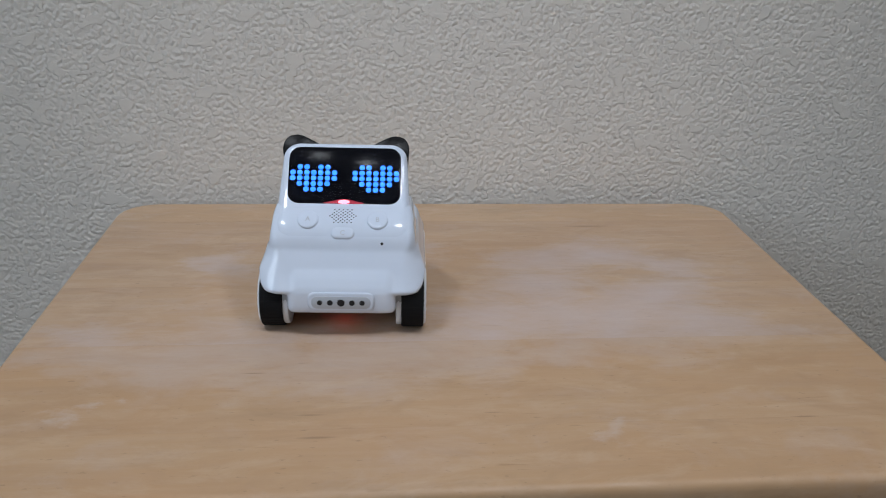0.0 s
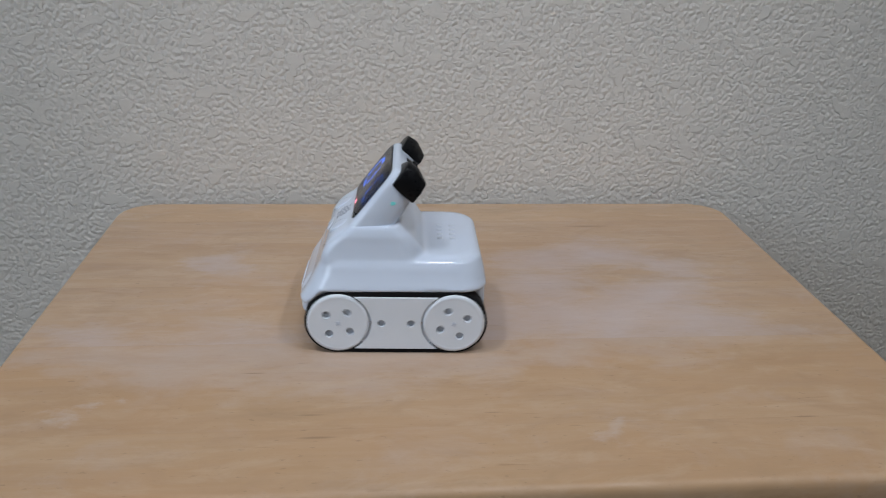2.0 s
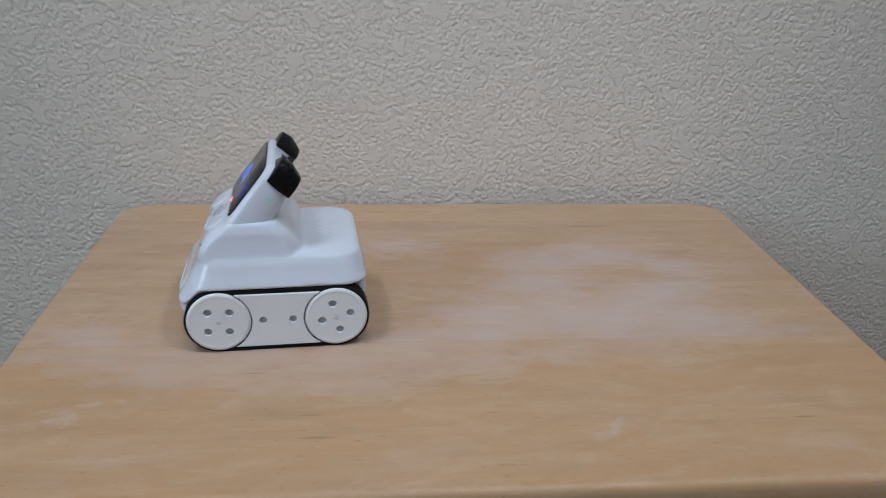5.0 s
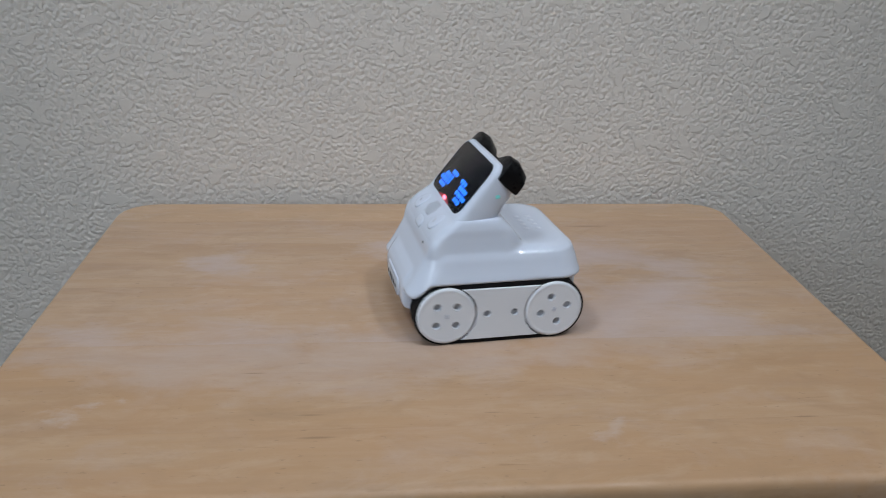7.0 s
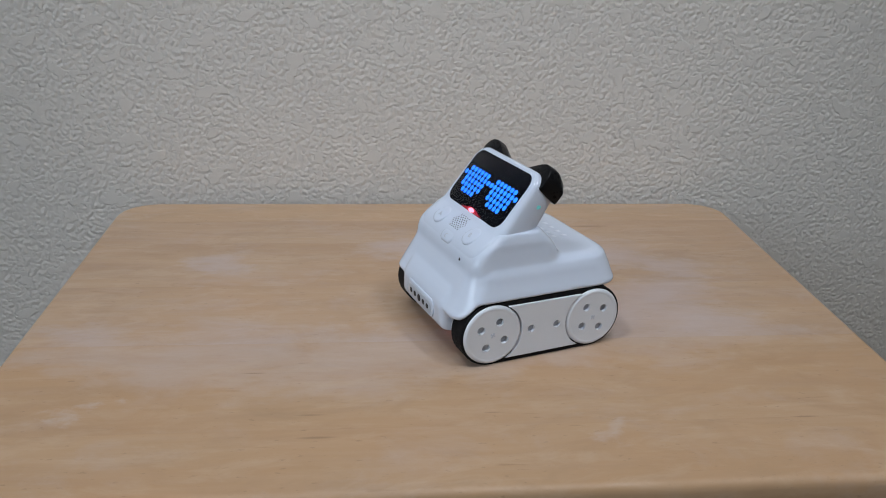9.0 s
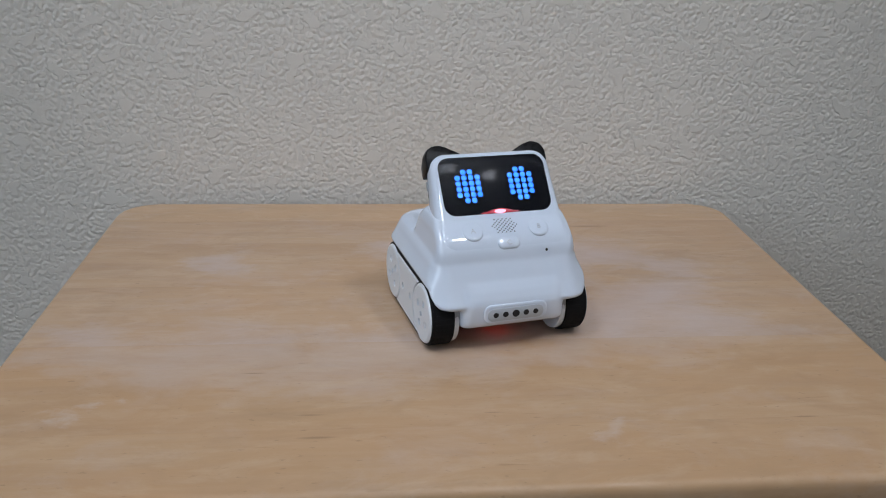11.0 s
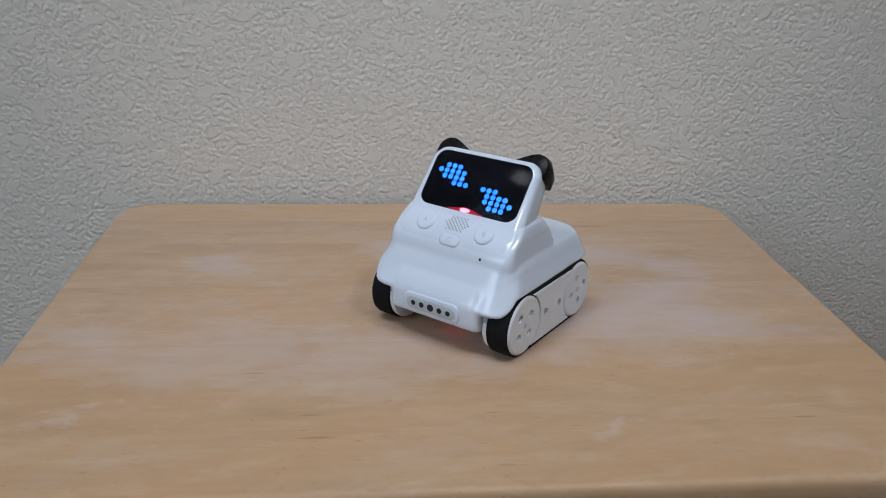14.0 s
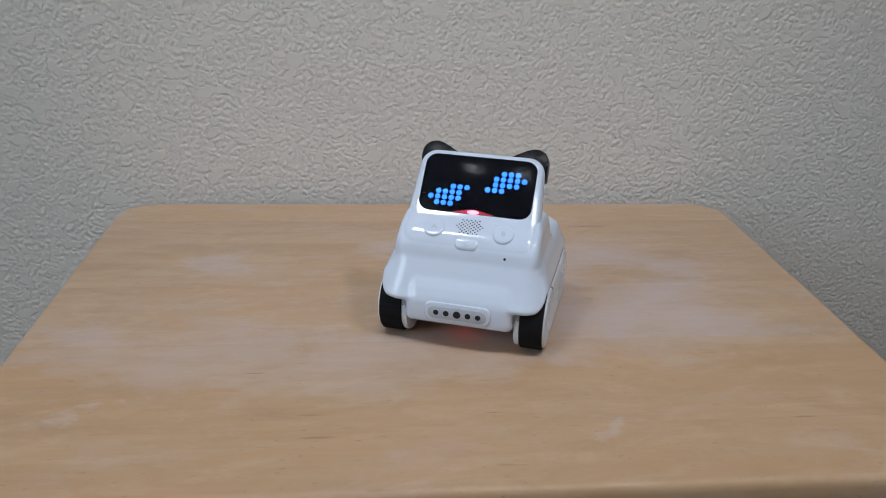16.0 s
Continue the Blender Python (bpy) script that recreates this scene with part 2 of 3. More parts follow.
NORTH = 0.668  # face of the plastered wall behind the table
slab("floor", box(-1.65, 1.65, -2.4, NORTH, -0.05, 0), CARPET, "beige carpeted floor of a small room")
slab("ceiling", box(-1.77, 1.77, -2.52, NORTH + 0.12, 2.4, 2.5), CEILING, "white painted ceiling with recessed lamps")
slab("wall_north", box(-1.65, 1.65, NORTH, NORTH + 0.12, 0, 2.4), PLASTER, "off-white knockdown plaster wall behind the table")
slab("wall_south", box(-1.65, 1.65, -2.52, -2.4, 0, 2.4), PLASTER, "off-white plaster wall")
slab("wall_east", box(1.65, 1.77, -2.52, NORTH + 0.12, 0, 2.4), PLASTER, "off-white plaster wall")
bm = box(-1.77, -1.65, -2.52, FILL_WIN[1] - 0.55, 0, 2.4)
for args in ((-1.77, -1.65, FILL_WIN[1] + 0.55, NORTH + 0.12, 0, 2.4), (-1.77, -1.65, FILL_WIN[1] - 0.55, FILL_WIN[1] + 0.55, 0, FILL_WIN[2] - 0.55), (-1.77, -1.65, FILL_WIN[1] - 0.55, FILL_WIN[1] + 0.55, FILL_WIN[2] + 0.55, 2.4)):
    b2 = box(*args)
    tmp = bpy.data.meshes.new("tmp")
    b2.to_mesh(tmp)
    b2.free()
    bm.from_mesh(tmp)
    bpy.data.meshes.remove(tmp)
slab("wall_west", bm, PLASTER, "unseen off-white plaster wall with an added window opening")
for lx, ly, _, _ in DOWNLIGHTS:
    d = new("ceiling_lamp")
    d.matrix_world = PLAN @ pose(lx, ly, 2.4)
    tagged(d, "round white recessed ceiling lamp, lit", "ceiling lamp", "ceiling lamps")
    n = 32
    part("trim_ring", loft([[(r * math.cos(2 * math.pi * k / n), r * math.sin(2 * math.pi * k / n), z) for k in range(n)] for r, z in ((0.09, 0.0), (0.088, -0.008), (0.066, -0.010), (0.064, 0.0))], caps=False), TRIM, d)
    part("diffuser", loft([[(r * math.cos(2 * math.pi * k / n), r * math.sin(2 * math.pi * k / n), z) for k in range(n)] for r, z in ((0.064, -0.001), (0.062, -0.004))]), LAMP, d, "glowing warm white diffuser")


# ---- table ----
def tabletop(inset_rows, n=10):
    x0, x1, y0, y1, r = -0.1915, 0.2930, 0.2705, 0.6500, 0.030
    rings = []
    for inset, z in inset_rows:
        rings.append([(x + (0.055 * (y - 0.45) if x > 0 else -0.028 * (y - 0.45)), y, z) for x, y in rounded_rect(x0 + inset, x1 - inset, y0 + inset, y1 - inset, r - inset, n)])
    return loft(rings)


table = new("wooden_table")
table.matrix_world = PLAN @ pose(0, 0, H0)
tagged(table, "small worn varnished pine table with rounded corners against the wall", "table")
ROUND = [(0.0045, 0.0), (0.0026, -0.0004), (0.0011, -0.0014), (0.0003, -0.003), (0, -0.005), (0, -0.018), (0.002, -0.021), (0.006, -0.022)]
JOINTS = [0.20, 0.318, 0.402, 0.480, 0.556, 0.6035, 0.70]
for ya, yb in zip(JOINTS, JOINTS[1:]):
    bm = tabletop(ROUND)
    for yc, sign in ((ya + 0.00002, -1), (yb - 0.00002, 1)):
        bmesh.ops.bisect_plane(bm, geom=bm.verts[:] + bm.edges[:] + bm.faces[:], plane_co=(0, yc, 0), plane_no=(0, sign, 0), clear_outer=True)
        cut = [e for e in bm.edges if e.is_boundary]
        bmesh.ops.holes_fill(bm, edges=cut)
    part("plank", bm, WARM_WOOD if yb < 0.41 else PALE_WOOD if ya > 0.6 else WOOD, table)
for lx in (-0.150, 0.248):
    for ly in (0.312, 0.602):
        part("leg", box(lx - 0.02, lx + 0.02, ly - 0.02, ly + 0.02, -H0, -0.022, 0.004), WOOD, table)

# ---- robot ----
robot = new("toy_robot")
tagged(robot, "glossy white toy robot with black ears, tracks and lit blue eyes", "robot")
MM = 0.001
SIN, COS = 0.617, 0.787  # lean of the face


def face(s, n, y):
    """A point of the head: s up along the face, n out of it, y to its left (millimetres)."""
    return ((26.0 - SIN * s + COS * n) * MM, y * MM, (68.0 + COS * s + SIN * n) * MM)


def swell(s):
    """How far the face bulges out below the screen (millimetres)."""
    return 3.5 * math.sin(math.pi * min(1.0, max(0.0, (1.5 - s) / 27.5))) ** 1.3


def sections(rows, lip=False, n=8):
    """Rounded outlines in x and y stacked in z: (z, back x, front x, half width, corner radius)."""
    rings = []
    for z, xb, xf, hw, r in rows:
        ring = []
        for x, y in rounded_rect(xb, xf, -hw, hw, r, n):
            zz = z
            if lip:
                k = min(1, max(0, (x - 38) / 11.5))
                zz = z - lip * k * k * (3 - 2 * k) * max(0, (46 - z) / 10)
            ring.append((x * MM, y * MM, zz * MM))
        rings.append(ring)
    return loft(rings)


def blended(name, meshes, material, voxel, rounds):
    """Several closed forms melted into one moulded skin."""
    bm = bmesh.new()
    for b in meshes:
        bmesh.ops.recalc_face_normals(b, faces=b.faces)
        me = bpy.data.meshes.new("form")
        b.to_mesh(me)
        b.free()
        bm.from_mesh(me)
        bpy.data.meshes.remove(me)
    ob = part(name, bm, material, robot)
    melt = ob.modifiers.new("melt", "REMESH")
    melt.mode, melt.voxel_size, melt.use_smooth_shade = "VOXEL", voxel, True
    soften = ob.modifiers.new("soften", "SMOOTH")
    soften.factor, soften.iterations = 0.5, rounds
    return ob


LOWER = sections([(35.8, -45, 49.5, 43.8, 11), (36.1, -47.4, 51.5, 45.8, 12), (37.2, -48.8, 52.2, 46.6, 12.5), (38.6, -48.6, 50.4, 46.0, (12, 13)), (41, -48.0, 47.3, 45.0, (13, 13)), (45, -47.4, 43.4, 43.6, (14, 12)),
                  (48, -46.6, 41.4, 42.8, (15, 10)), (51.4, -45.6, 38.4, 41.2, (15, 9)), (53.0, -43.6, 36.0, 38.4, 14), (53.7, -40.5, 33.0, 35.0, 14)], lip=9.5)


def brow(z):
    """Front of the upper body, just behind the face panel (millimetres)."""
    s = (z - 68.0) / COS
    return 26.0 - SIN * s + (swell(s) - 0.35) / COS


UPPER = sections([(z, xb, min(brow(z), 43.4), hw, r) for z, xb, hw, r in
                  ((42, -19, 43.8, (14, 12)), (46.5, -18.5, 42.2, (14, 10)), (49, -18.0, 41.4, (13, 8)), (52, -17.2, 40.8, (13, 6)), (55, -14.0, 40.3, (11, 5)), (58, -12.0, 39.9, (9, 4.5)), (61, -9.8, 39.5, (8, 4.2)), (64, -7.0, 39.4, (7, 4.5)), (67, -4.0, 38.6, (7, 4)), (69.2, -1.8, 37.8, (6.5, 4)), (70.0, -1.2, 36.4, (6, 4)))])
REAR = sections([(8.5, -46.5, -38, 31.5, 3), (9.5, -48.0, -37, 32.6, 3), (12, -48.6, -36, 33.0, 3), (40, -48.4, -36, 33.0, 4), (44, -45, -36, 31, 4)])
CHIN = sections([(14.8, 30, 48.6, 28.8, 4), (15.6, 30, 51.2, 29.6, 4), (18, 30, 52.5, 30.0, 4), (24, 30, 52.9, 30.0, 5), (28, 30, 52.9, 30.2, 6), (31, 30, 52.0, 30.6, 7), (35, 30, 49.6, 31.5, 8), (39, 30, 46.5, 32.0, 8)])
body_shell = blended("body_shell", [LOWER, UPPER, CHIN, REAR], SHELL, 0.0008, 14)
part("chassis", sections([(9.5, -46, 34.0, 27.0, 4), (10.5, -46, 37.5, 28.5, 5), (13, -47, 43.5, 29.2, 5), (16, -47.4, 48.0, 29.4, 5), (18, -47.4, 50.3, 29.4, 5), (26, -47.4, 50.6, 29.4, 5), (30, -47, 49.0, 29.8, 5), (37, -47, 40.0, 29.8, 5)]), SHELL, robot)


def head_rings():
    rings = []
    for depth, inset in ((0.0, 9.0), (0.0, 6.5), (0.0, 4.6), (0.0, 3.2), (-0.25, 2.0), (-0.95, 0.9), (-2.1, 0.2), (-3.6, 0.0), (-9.0, 0.15), (-14.0, 0.9), (-17.0, 2.4), (-18.2, 4.5)):
        ring = []
        for s, y in rounded_rect(-25.4 + inset, 40.6 - inset, -35.4 + inset, 35.4 - inset, max(2.0, 9.4 - inset * 0.6), 8):
            soft = min(1.0, max(0.0, (1.0 - s) / 10))  # softer edge below the screen
            wide = 1.0 + 0.08 * soft
            n = depth if depth > -5 else -5 + (depth + 5) * (0.84 + 0.43 * (40 - s) / 40 if s > 0 else 1.27)
            n -= 1.2 * soft * max(0.0, 1 - inset / 7.0) ** 2
            ring.append(face(s, n, y * wide))
        rings.append(ring)
    return rings


def head_form():
    bm = loft(head_rings())
    up, out = Vector((-SIN, 0, COS)), Vector((COS, 0, SIN))
    for k in range(15):
        bmesh.ops.bisect_plane(bm, geom=bm.verts[:] + bm.edges[:] + bm.faces[:], plane_co=face(1.0 - 1.8 * k, 0, 0), plane_no=up)
    for v in bm.verts:
        d = (v.co - Vector(face(0, 0, 0))) / MM
        v.co += out * swell(d.dot(up)) * MM * min(1.0, max(0.0, (d.dot(out) + 9) / 6))
    return bm


head = part("head", head_form(), SHELL, robot)
screen = part("screen", loft([[face(s, n, y) for s, y in rounded_rect(3.0 + i, 37.3 - i, -31.7 + i, 31.7 - i, 6.5 - i, 8)] for n, i in ((-0.6, 0), (0.05, 0), (0.08, 0.1))]), SCREEN, robot, "black display behind smoked glass")
cover = part("screen_glass", loft([[face(s, n, y) for s, y in rounded_rect(3.0 + i, 37.3 - i, -31.7 + i, 31.7 - i, 6.5 - i, 8)] for n, i in ((0.30, 0.1), (0.42, 0.1), (0.55, 0.35))]), SMOKED, robot, "smoked glass cover")
cover.visible_shadow = False
part("head_seam", hull([face(s, n, y) for s in (16.4, 17.6) for n in (-20.2, -17.0) for y in (-27, 27)]), HOLE, robot, "dark seam")

for side in (1, -1):
    pts = []
    for n, outline in ((-3.4, ((35.6, 33), (36.4, 37.5), (36.0, 41.5), (34.4, 44.6), (31.6, 46.4), (28, 46.9), (24, 45.8), (19, 43.2), (14, 40.4), (18, 36))), (-9.5, ((36.0, 32.2), (36.5, 42), (33.8, 46.4), (28, 47.6), (21, 44.6), (15, 40.4))),
                       (-18.2, ((35.6, 32.0), (35.6, 39.0), (31, 43.4), (27, 43.4), (21, 40.0), (29, 32.0)))):
        pts += [face(s, n, side * y) for y, s in outline]
    part("ear", hull(pts, 0.0008), EAR, robot, "black faceted ear")


# screen lights: 16 columns, 8 rows
def cell(c, r):
    return Vector(face(37.15 - (17.1 + 3.35 * (r - 3.5)), 0.16, (c - 7.5) * 3.9))


def mirror(cells):
    return cells + [(15 - c, r) for c, r in cells]


def span(*rows):
    return [(c, r) for r, cs in rows for c in cs]


HEART = mirror(span((2, (1, 2, 4, 5)), (3, range(7)), (4, range(7)), (5, range(1, 6)), (6, range(2, 5))))
RING = mirror(span((1, (2, 3, 4)), (2, (1, 5)), (3, (1, 5)), (4, (1, 5)), (5, (1, 5)), (6, (2, 3, 4))))
OVAL = mirror(span((1, (3, 4)), (2, range(2, 6)), (3, range(2, 6)), (4, range(2, 6)), (5, range(2, 6)), (6, (3, 4))))
ARCH = mirror(span((3, range(2, 5)), (4, range(1, 6)), (5, (1, 2, 4, 5)), (6, (1, 5))))
DOME = span((2, range(3, 5)), (3, range(2, 6)), (4, range(1, 6)), (5, range(1, 6)), (6, (1, 2, 4, 5)))
LAUGH_A = [x for x in ARCH if x[0] < 8] + [(15 - c, r) for c, r in DOME]
LAUGH_B = DOME + [x for x in ARCH if x[0] > 7]
GLASSES = mirror(span((2, range(1, 7)), (3, range(8)), (4, range(1, 7)), (5, range(1, 7)), (6, range(2, 6))))
FALL = span((1, range(2, 5)), (2, range(1, 6)), (3, range(2, 6)), (4, range(4, 7)))
RISE = [(c, 8 - r) for c, r in FALL]
LOOK_A = FALL + [(15 - c, 8 - r) for c, r in FALL]
LOOK_B = RISE + [(15 - c, r) for c, r in FALL]
LOOK_C = RISE + [(15 - c, 8 - r) for c, r in FALL]
SHOWN = [(0.0, HEART), (1.65, RING), (3.4, LAUGH_A), (3.7, ARCH), (3.85, LAUGH_A), (4.05, LAUGH_B), (4.3, LAUGH_A), (4.55, ARCH), (5.2, RING), (6.75, LOOK_C), (8.5, GLASSES), (10.3, OVAL), (11.65, RING), (12.42, HEART), (13.15, LOOK_B), (13.85, LOOK_A), (14.58, LOOK_B), (15.27, LOOK_A), (15.95, LOOK_B)]
LEDS = max(len(p) for _, p in SHOWN)
UP, OUT, LEFT = Vector((-SIN, 0, COS)), Vector((COS, 0, SIN)), Vector((0, 1, 0))


def led_mesh():
    n = 14
    rings = [[LEFT * (r * MM * math.cos(2 * math.pi * i / n)) + UP * (r * MM * math.sin(2 * math.pi * i / n)) + OUT * h * MM for i in range(n)] for r, h in ((1.56, -0.06), (1.52, 0.05), (1.3, 0.08))]
    return loft(rings)


leds = [part("led", led_mesh(), LED_BLUE, screen, "glowing blue light dot")]
for i in range(1, LEDS):
    ob = new("led", leds[0].data)
    ob.parent = screen
    leds.append(tagged(ob, "glowing blue light dot"))

# red lamp at the lower rim of the screen, its halo a dim glowing plate
part("infrared_halo", loft([[face(s, n, y) for s, y in ((3.3, -11), (3.3, 11), (3.9, 11.4), (4.5, 7.5), (5.6, 3.6), (6.0, 0), (5.6, -3.6), (4.5, -7.5), (3.9, -11.4))] for n in (0.04, 0.12)]), LED_HALO, screen, "dim red halo of the red light, made as a glowing plate")
part("infrared_led", loft([[face(4.3 + 1.15 * k * math.sin(a), 0.18 + h * 0.3, 3.3 * k * math.cos(a)) for a in [2 * math.pi * i / 20 for i in range(20)]] for h, k in ((-0.2, 1.0), (0.1, 1.0), (0.25, 0.7))]), LED_RED, screen, "bright red light")
part("status_led", loft([[((2.5 + 1.7 * k * math.cos(a)) * MM, (35.5 + h) * MM, (82.0 + 1.1 * k * math.sin(a)) * MM) for a in [2 * math.pi * i / 16 for i in range(16)]] for h, k in ((-0.6, 1.0), (0.05, 1.0), (0.12, 0.7))]), LED_CYAN, robot, "small cyan glowing light")


def button(name, s, y, w, h, letter):
    """A raised push button on the face."""
    r = min(w, h) * 0.98
    b = part(name, loft([[face(s + ss, n * (0.55 - 0.45 * ss / h) + swell(s + ss), y + yy) for ss, yy in rounded_rect(-h + i, h - i, -w + i, w - i, r - i, 8)] for n, i in ((-0.9, -0.3), (0.15, -0.25), (0.75, 0.1), (1.05, 0.6), (1.2, 1.4))]), SHELL, robot, "white push button")
    cu = bpy.data.curves.new(letter, "FONT")
    cu.body, cu.size, cu.align_x, cu.align_y, cu.extrude = letter, 0.0040, "CENTER", "CENTER", 0.00004
    ob = new("letter", cu)
    dg = bpy.context.evaluated_depsgraph_get()
    me = bpy.data.meshes.new_from_object(ob.evaluated_get(dg))
    bpy.data.objects.remove(ob)
    me.materials.clear()
    me.materials.append(LETTER)
    lt = new("letter", me)
    lt.parent = b
    axes = Matrix((LEFT, UP, OUT)).transposed().to_4x4()
    lt.matrix_local = Matrix.Translation(face(s, 0.98 + swell(s), y)) @ axes @ Matrix.Rotation(-math.atan(0.54 / h), 4, "X")
    tagged(lt, "printed grey letter " + letter)


button("button", -7.2, -19.2, 5.6, 5.6, "A")
button("button", -7.2, 19.2, 5.6, 5.6, "B")
button("button", -15.2, 0.2, 6.2, 3.0, "C")
# loudspeaker holes in a hexagon
grille_row = 0
for iy in range(-4, 5):
    for ix in range(-3, 4):
        gy, gs = ix * 2.4 + (1.2 if iy % 2 else 0), iy * 1.05
        if abs(gy) + abs(gs) * 0.6 < 7.7 and abs(gy) < 7.3:
            if grille_row == 0:
                dot = part("speaker_hole", loft([[face(-4.7 + k * math.sin(a), h + swell(-4.7 + k * math.sin(a)), k * math.cos(a)) for a in [2 * math.pi * i / 8 for i in range(8)]] for h, k in ((-0.3, 0.42), (0.07, 0.42))]), HOLE, head)
                first = dot
            else:
                dot = new("speaker_hole", first.data)
                dot.parent = head
            dot.matrix_local = Matrix.Translation(UP * gs * MM + LEFT * gy * MM + OUT * (swell(-4.7 + gs) - swell(-4.7)) * MM)
            grille_row += 1
part("microphone_hole", loft([[face(-20.6 + k * math.sin(a), h + swell(-20.6 + k * math.sin(a)), 21.9 + k * math.cos(a)) for a in [2 * math.pi * i / 12 for i in range(12)]] for h, k in ((-0.6, 0.75), (0.35, 0.75))]), HOLE, head)


part("colour_sensor", disc_y(0, 0, 0, [(0.0035, -0.0004), (0.0035, 0.0004)], 20), UNDER, robot, "red glowing sensor under the chassis").matrix_local = pose(0.028, 0, 0.0092, 90, 0, 0)

# front sensor bar
def front_plate(x_rows, hy, z0, z1, r):
    return loft([[(x * MM, y * MM, z * MM) for y, z in rounded_rect(-hy + i, hy - i, z0 + i, z1 - i, r - i, 6)] for x, i in x_rows])


part("sensor_frame", front_plate(((49.5, 0), (53.2, 0), (53.6, 0.5), (53.65, 1.1)), 18.4, 18.2, 28.9, 4.2), SHELL, robot)
bar = part("sensor_bar", front_plate(((50.5, 0), (53.8, 0), (53.9, 0.2)), 16.2, 19.6, 26.8, 3.3), SENSOR, robot, "pale grey sensor strip with five eyes")
for sy, sr in ((-11.6, 1.5), (-6.0, 1.6), (0, 2.1), (6.0, 1.6), (11.6, 1.5)):
    part("sensor_eye", loft([[(x * MM, (sy + r * math.cos(a)) * MM, (23.2 + r * math.sin(a)) * MM) for a in [2 * math.pi * i / 16 for i in range(16)]] for x, r in ((51, sr), (54.05, sr), (54.1, sr * 0.7))]), HOLE, bar, "black round sensor eye")

for side in (1, -1):
    part("axle_bracket", box(0.036, 0.0475, min(side * 0.0295, side * 0.0332), max(side * 0.0295, side * 0.0332), 0.018, 0.029, 0.0008), GREY, robot, "grey axle bracket")

# deck marks, rear panel
for dx in (-24, -31):
    for dy in (-10.5, -3.5, 3.5, 10.5):
        part("deck_mark", loft([[((dx + x) * MM, (dy + y) * MM, z * MM) for x, y in rounded_rect(-1.9 + i, 1.9 - i, -1.9 + i, 1.9 - i, 0.8, 3)] for z, i in ((52.4, 0), (53.6, 0), (53.75, 0.25))]), MARK, body_shell, "shallow grey deck socket")


def rear_piece(name, y, z, w, h, material, label):
    return part(name, loft([[(x * MM, (y + yy) * MM, (z + zz) * MM) for yy, zz in rounded_rect(-w, w, -h, h, min(w, h) * 0.7, 4)] for x in (-46.5, -48.95)]), material, robot, label)


rear_piece("power_switch", 1, 35.6, 2.4, 1.8, GREY, "grey rear switch")
for ry in (-3.5, 3.5):
    for rz in (22, 28.5):
        rear_piece("rear_screw", ry, rz, 1.7, 1.7, GREY, "grey rear screw recess")
for ty, ts, tw, th in ((-3, -9, 2.2, 1.7), (6, -9.6, 0.7, 0.7), (-4.6, -13.6, 0.6, 1.4), (-8.4, -13.2, 0.8, 1.6)):
    part("top_port", hull([face(40.2 + a, ts + b * th, ty + c * tw) for a in (-1, 0.75) for b in (-1, 1) for c in (-1, 1)]), HOLE, head, "dark top port")
part("charge_port", hull([face(26 + a, -12 + b, -35.5 + c) for a in (-2.6, 2.6) for b in (-1.3, 1.3) for c in (-0.3, 0.35)], 0.0003), GREY, head, "grey side port")
for ps in (31.5, 19.8):
    part("side_hole", hull([face(ps + 0.9 * math.sin(a), -12 + 0.9 * math.cos(a), -35.4 + c) for a in [math.pi * i / 4 for i in range(8)] for c in (-0.3, 0.3)]), HOLE, head, "small dark side hole")
part("side_button", loft([[((8.2 + 2.2 * k * math.cos(a)) * MM, (35.35 + h) * MM, (76.0 + 2.2 * k * math.sin(a)) * MM) for a in [2 * math.pi * i / 18 for i in range(18)]] for h, k in ((-0.6, 1.0), (0.25, 1.0), (0.4, 0.8))]), MARK, head, "pale round side button")

# tracks, wheels, side plates
HUB_X, HUB_Z, OUTER = 31.0, 18.0, 47.0


def belt(r, y0, y1, n=22):
    ring = [(HUB_X + r * math.sin(math.pi * i / n), HUB_Z + r * math.cos(math.pi * i / n)) for i in range(n + 1)]
    ring += [(-HUB_X - r * math.sin(math.pi * i / n), HUB_Z - r * math.cos(math.pi * i / n)) for i in range(n + 1)]
    return [[(x * MM, y * MM, z * MM) for x, z in ring] for y in (y0, y1)]


for side in (1, -1):
    ra, rb = belt(18.0, side * 33.5, side * 45.2)
    rc, rd = belt(17.5, side * 33.0, side * 45.7)
    re, rf = belt(12.0, side * 33.0, side * 45.7)
    track = part("track", loft([rc, ra, rb, rd, rf, re, rc], caps=False), RUBBER, robot, "black rubber track")
    # fine cross ribs on the end curves
    for end in (1, -1):
        for i in range(21):
            a = math.pi * (i + 0.5) / 21
            m = Matrix.Translation(((end * (HUB_X + 18.05 * math.sin(a))) * MM, side * 39.35 * MM, (HUB_Z + 18.05 * math.cos(a)) * MM)) @ Matrix.Rotation(end * a, 4, "Y")
            if i == 0 and end == 1:
                rib_src = part("tread_rib", box(-0.0006, 0.0006, -0.0056, 0.0056, -0.0003, 0.00005, 0.00003, 1), RUBBER, track)
                rib = rib_src
            else:
                rib = new("tread_rib", rib_src.data)
                rib.parent = track
            rib.matrix_local = m

wheels = []


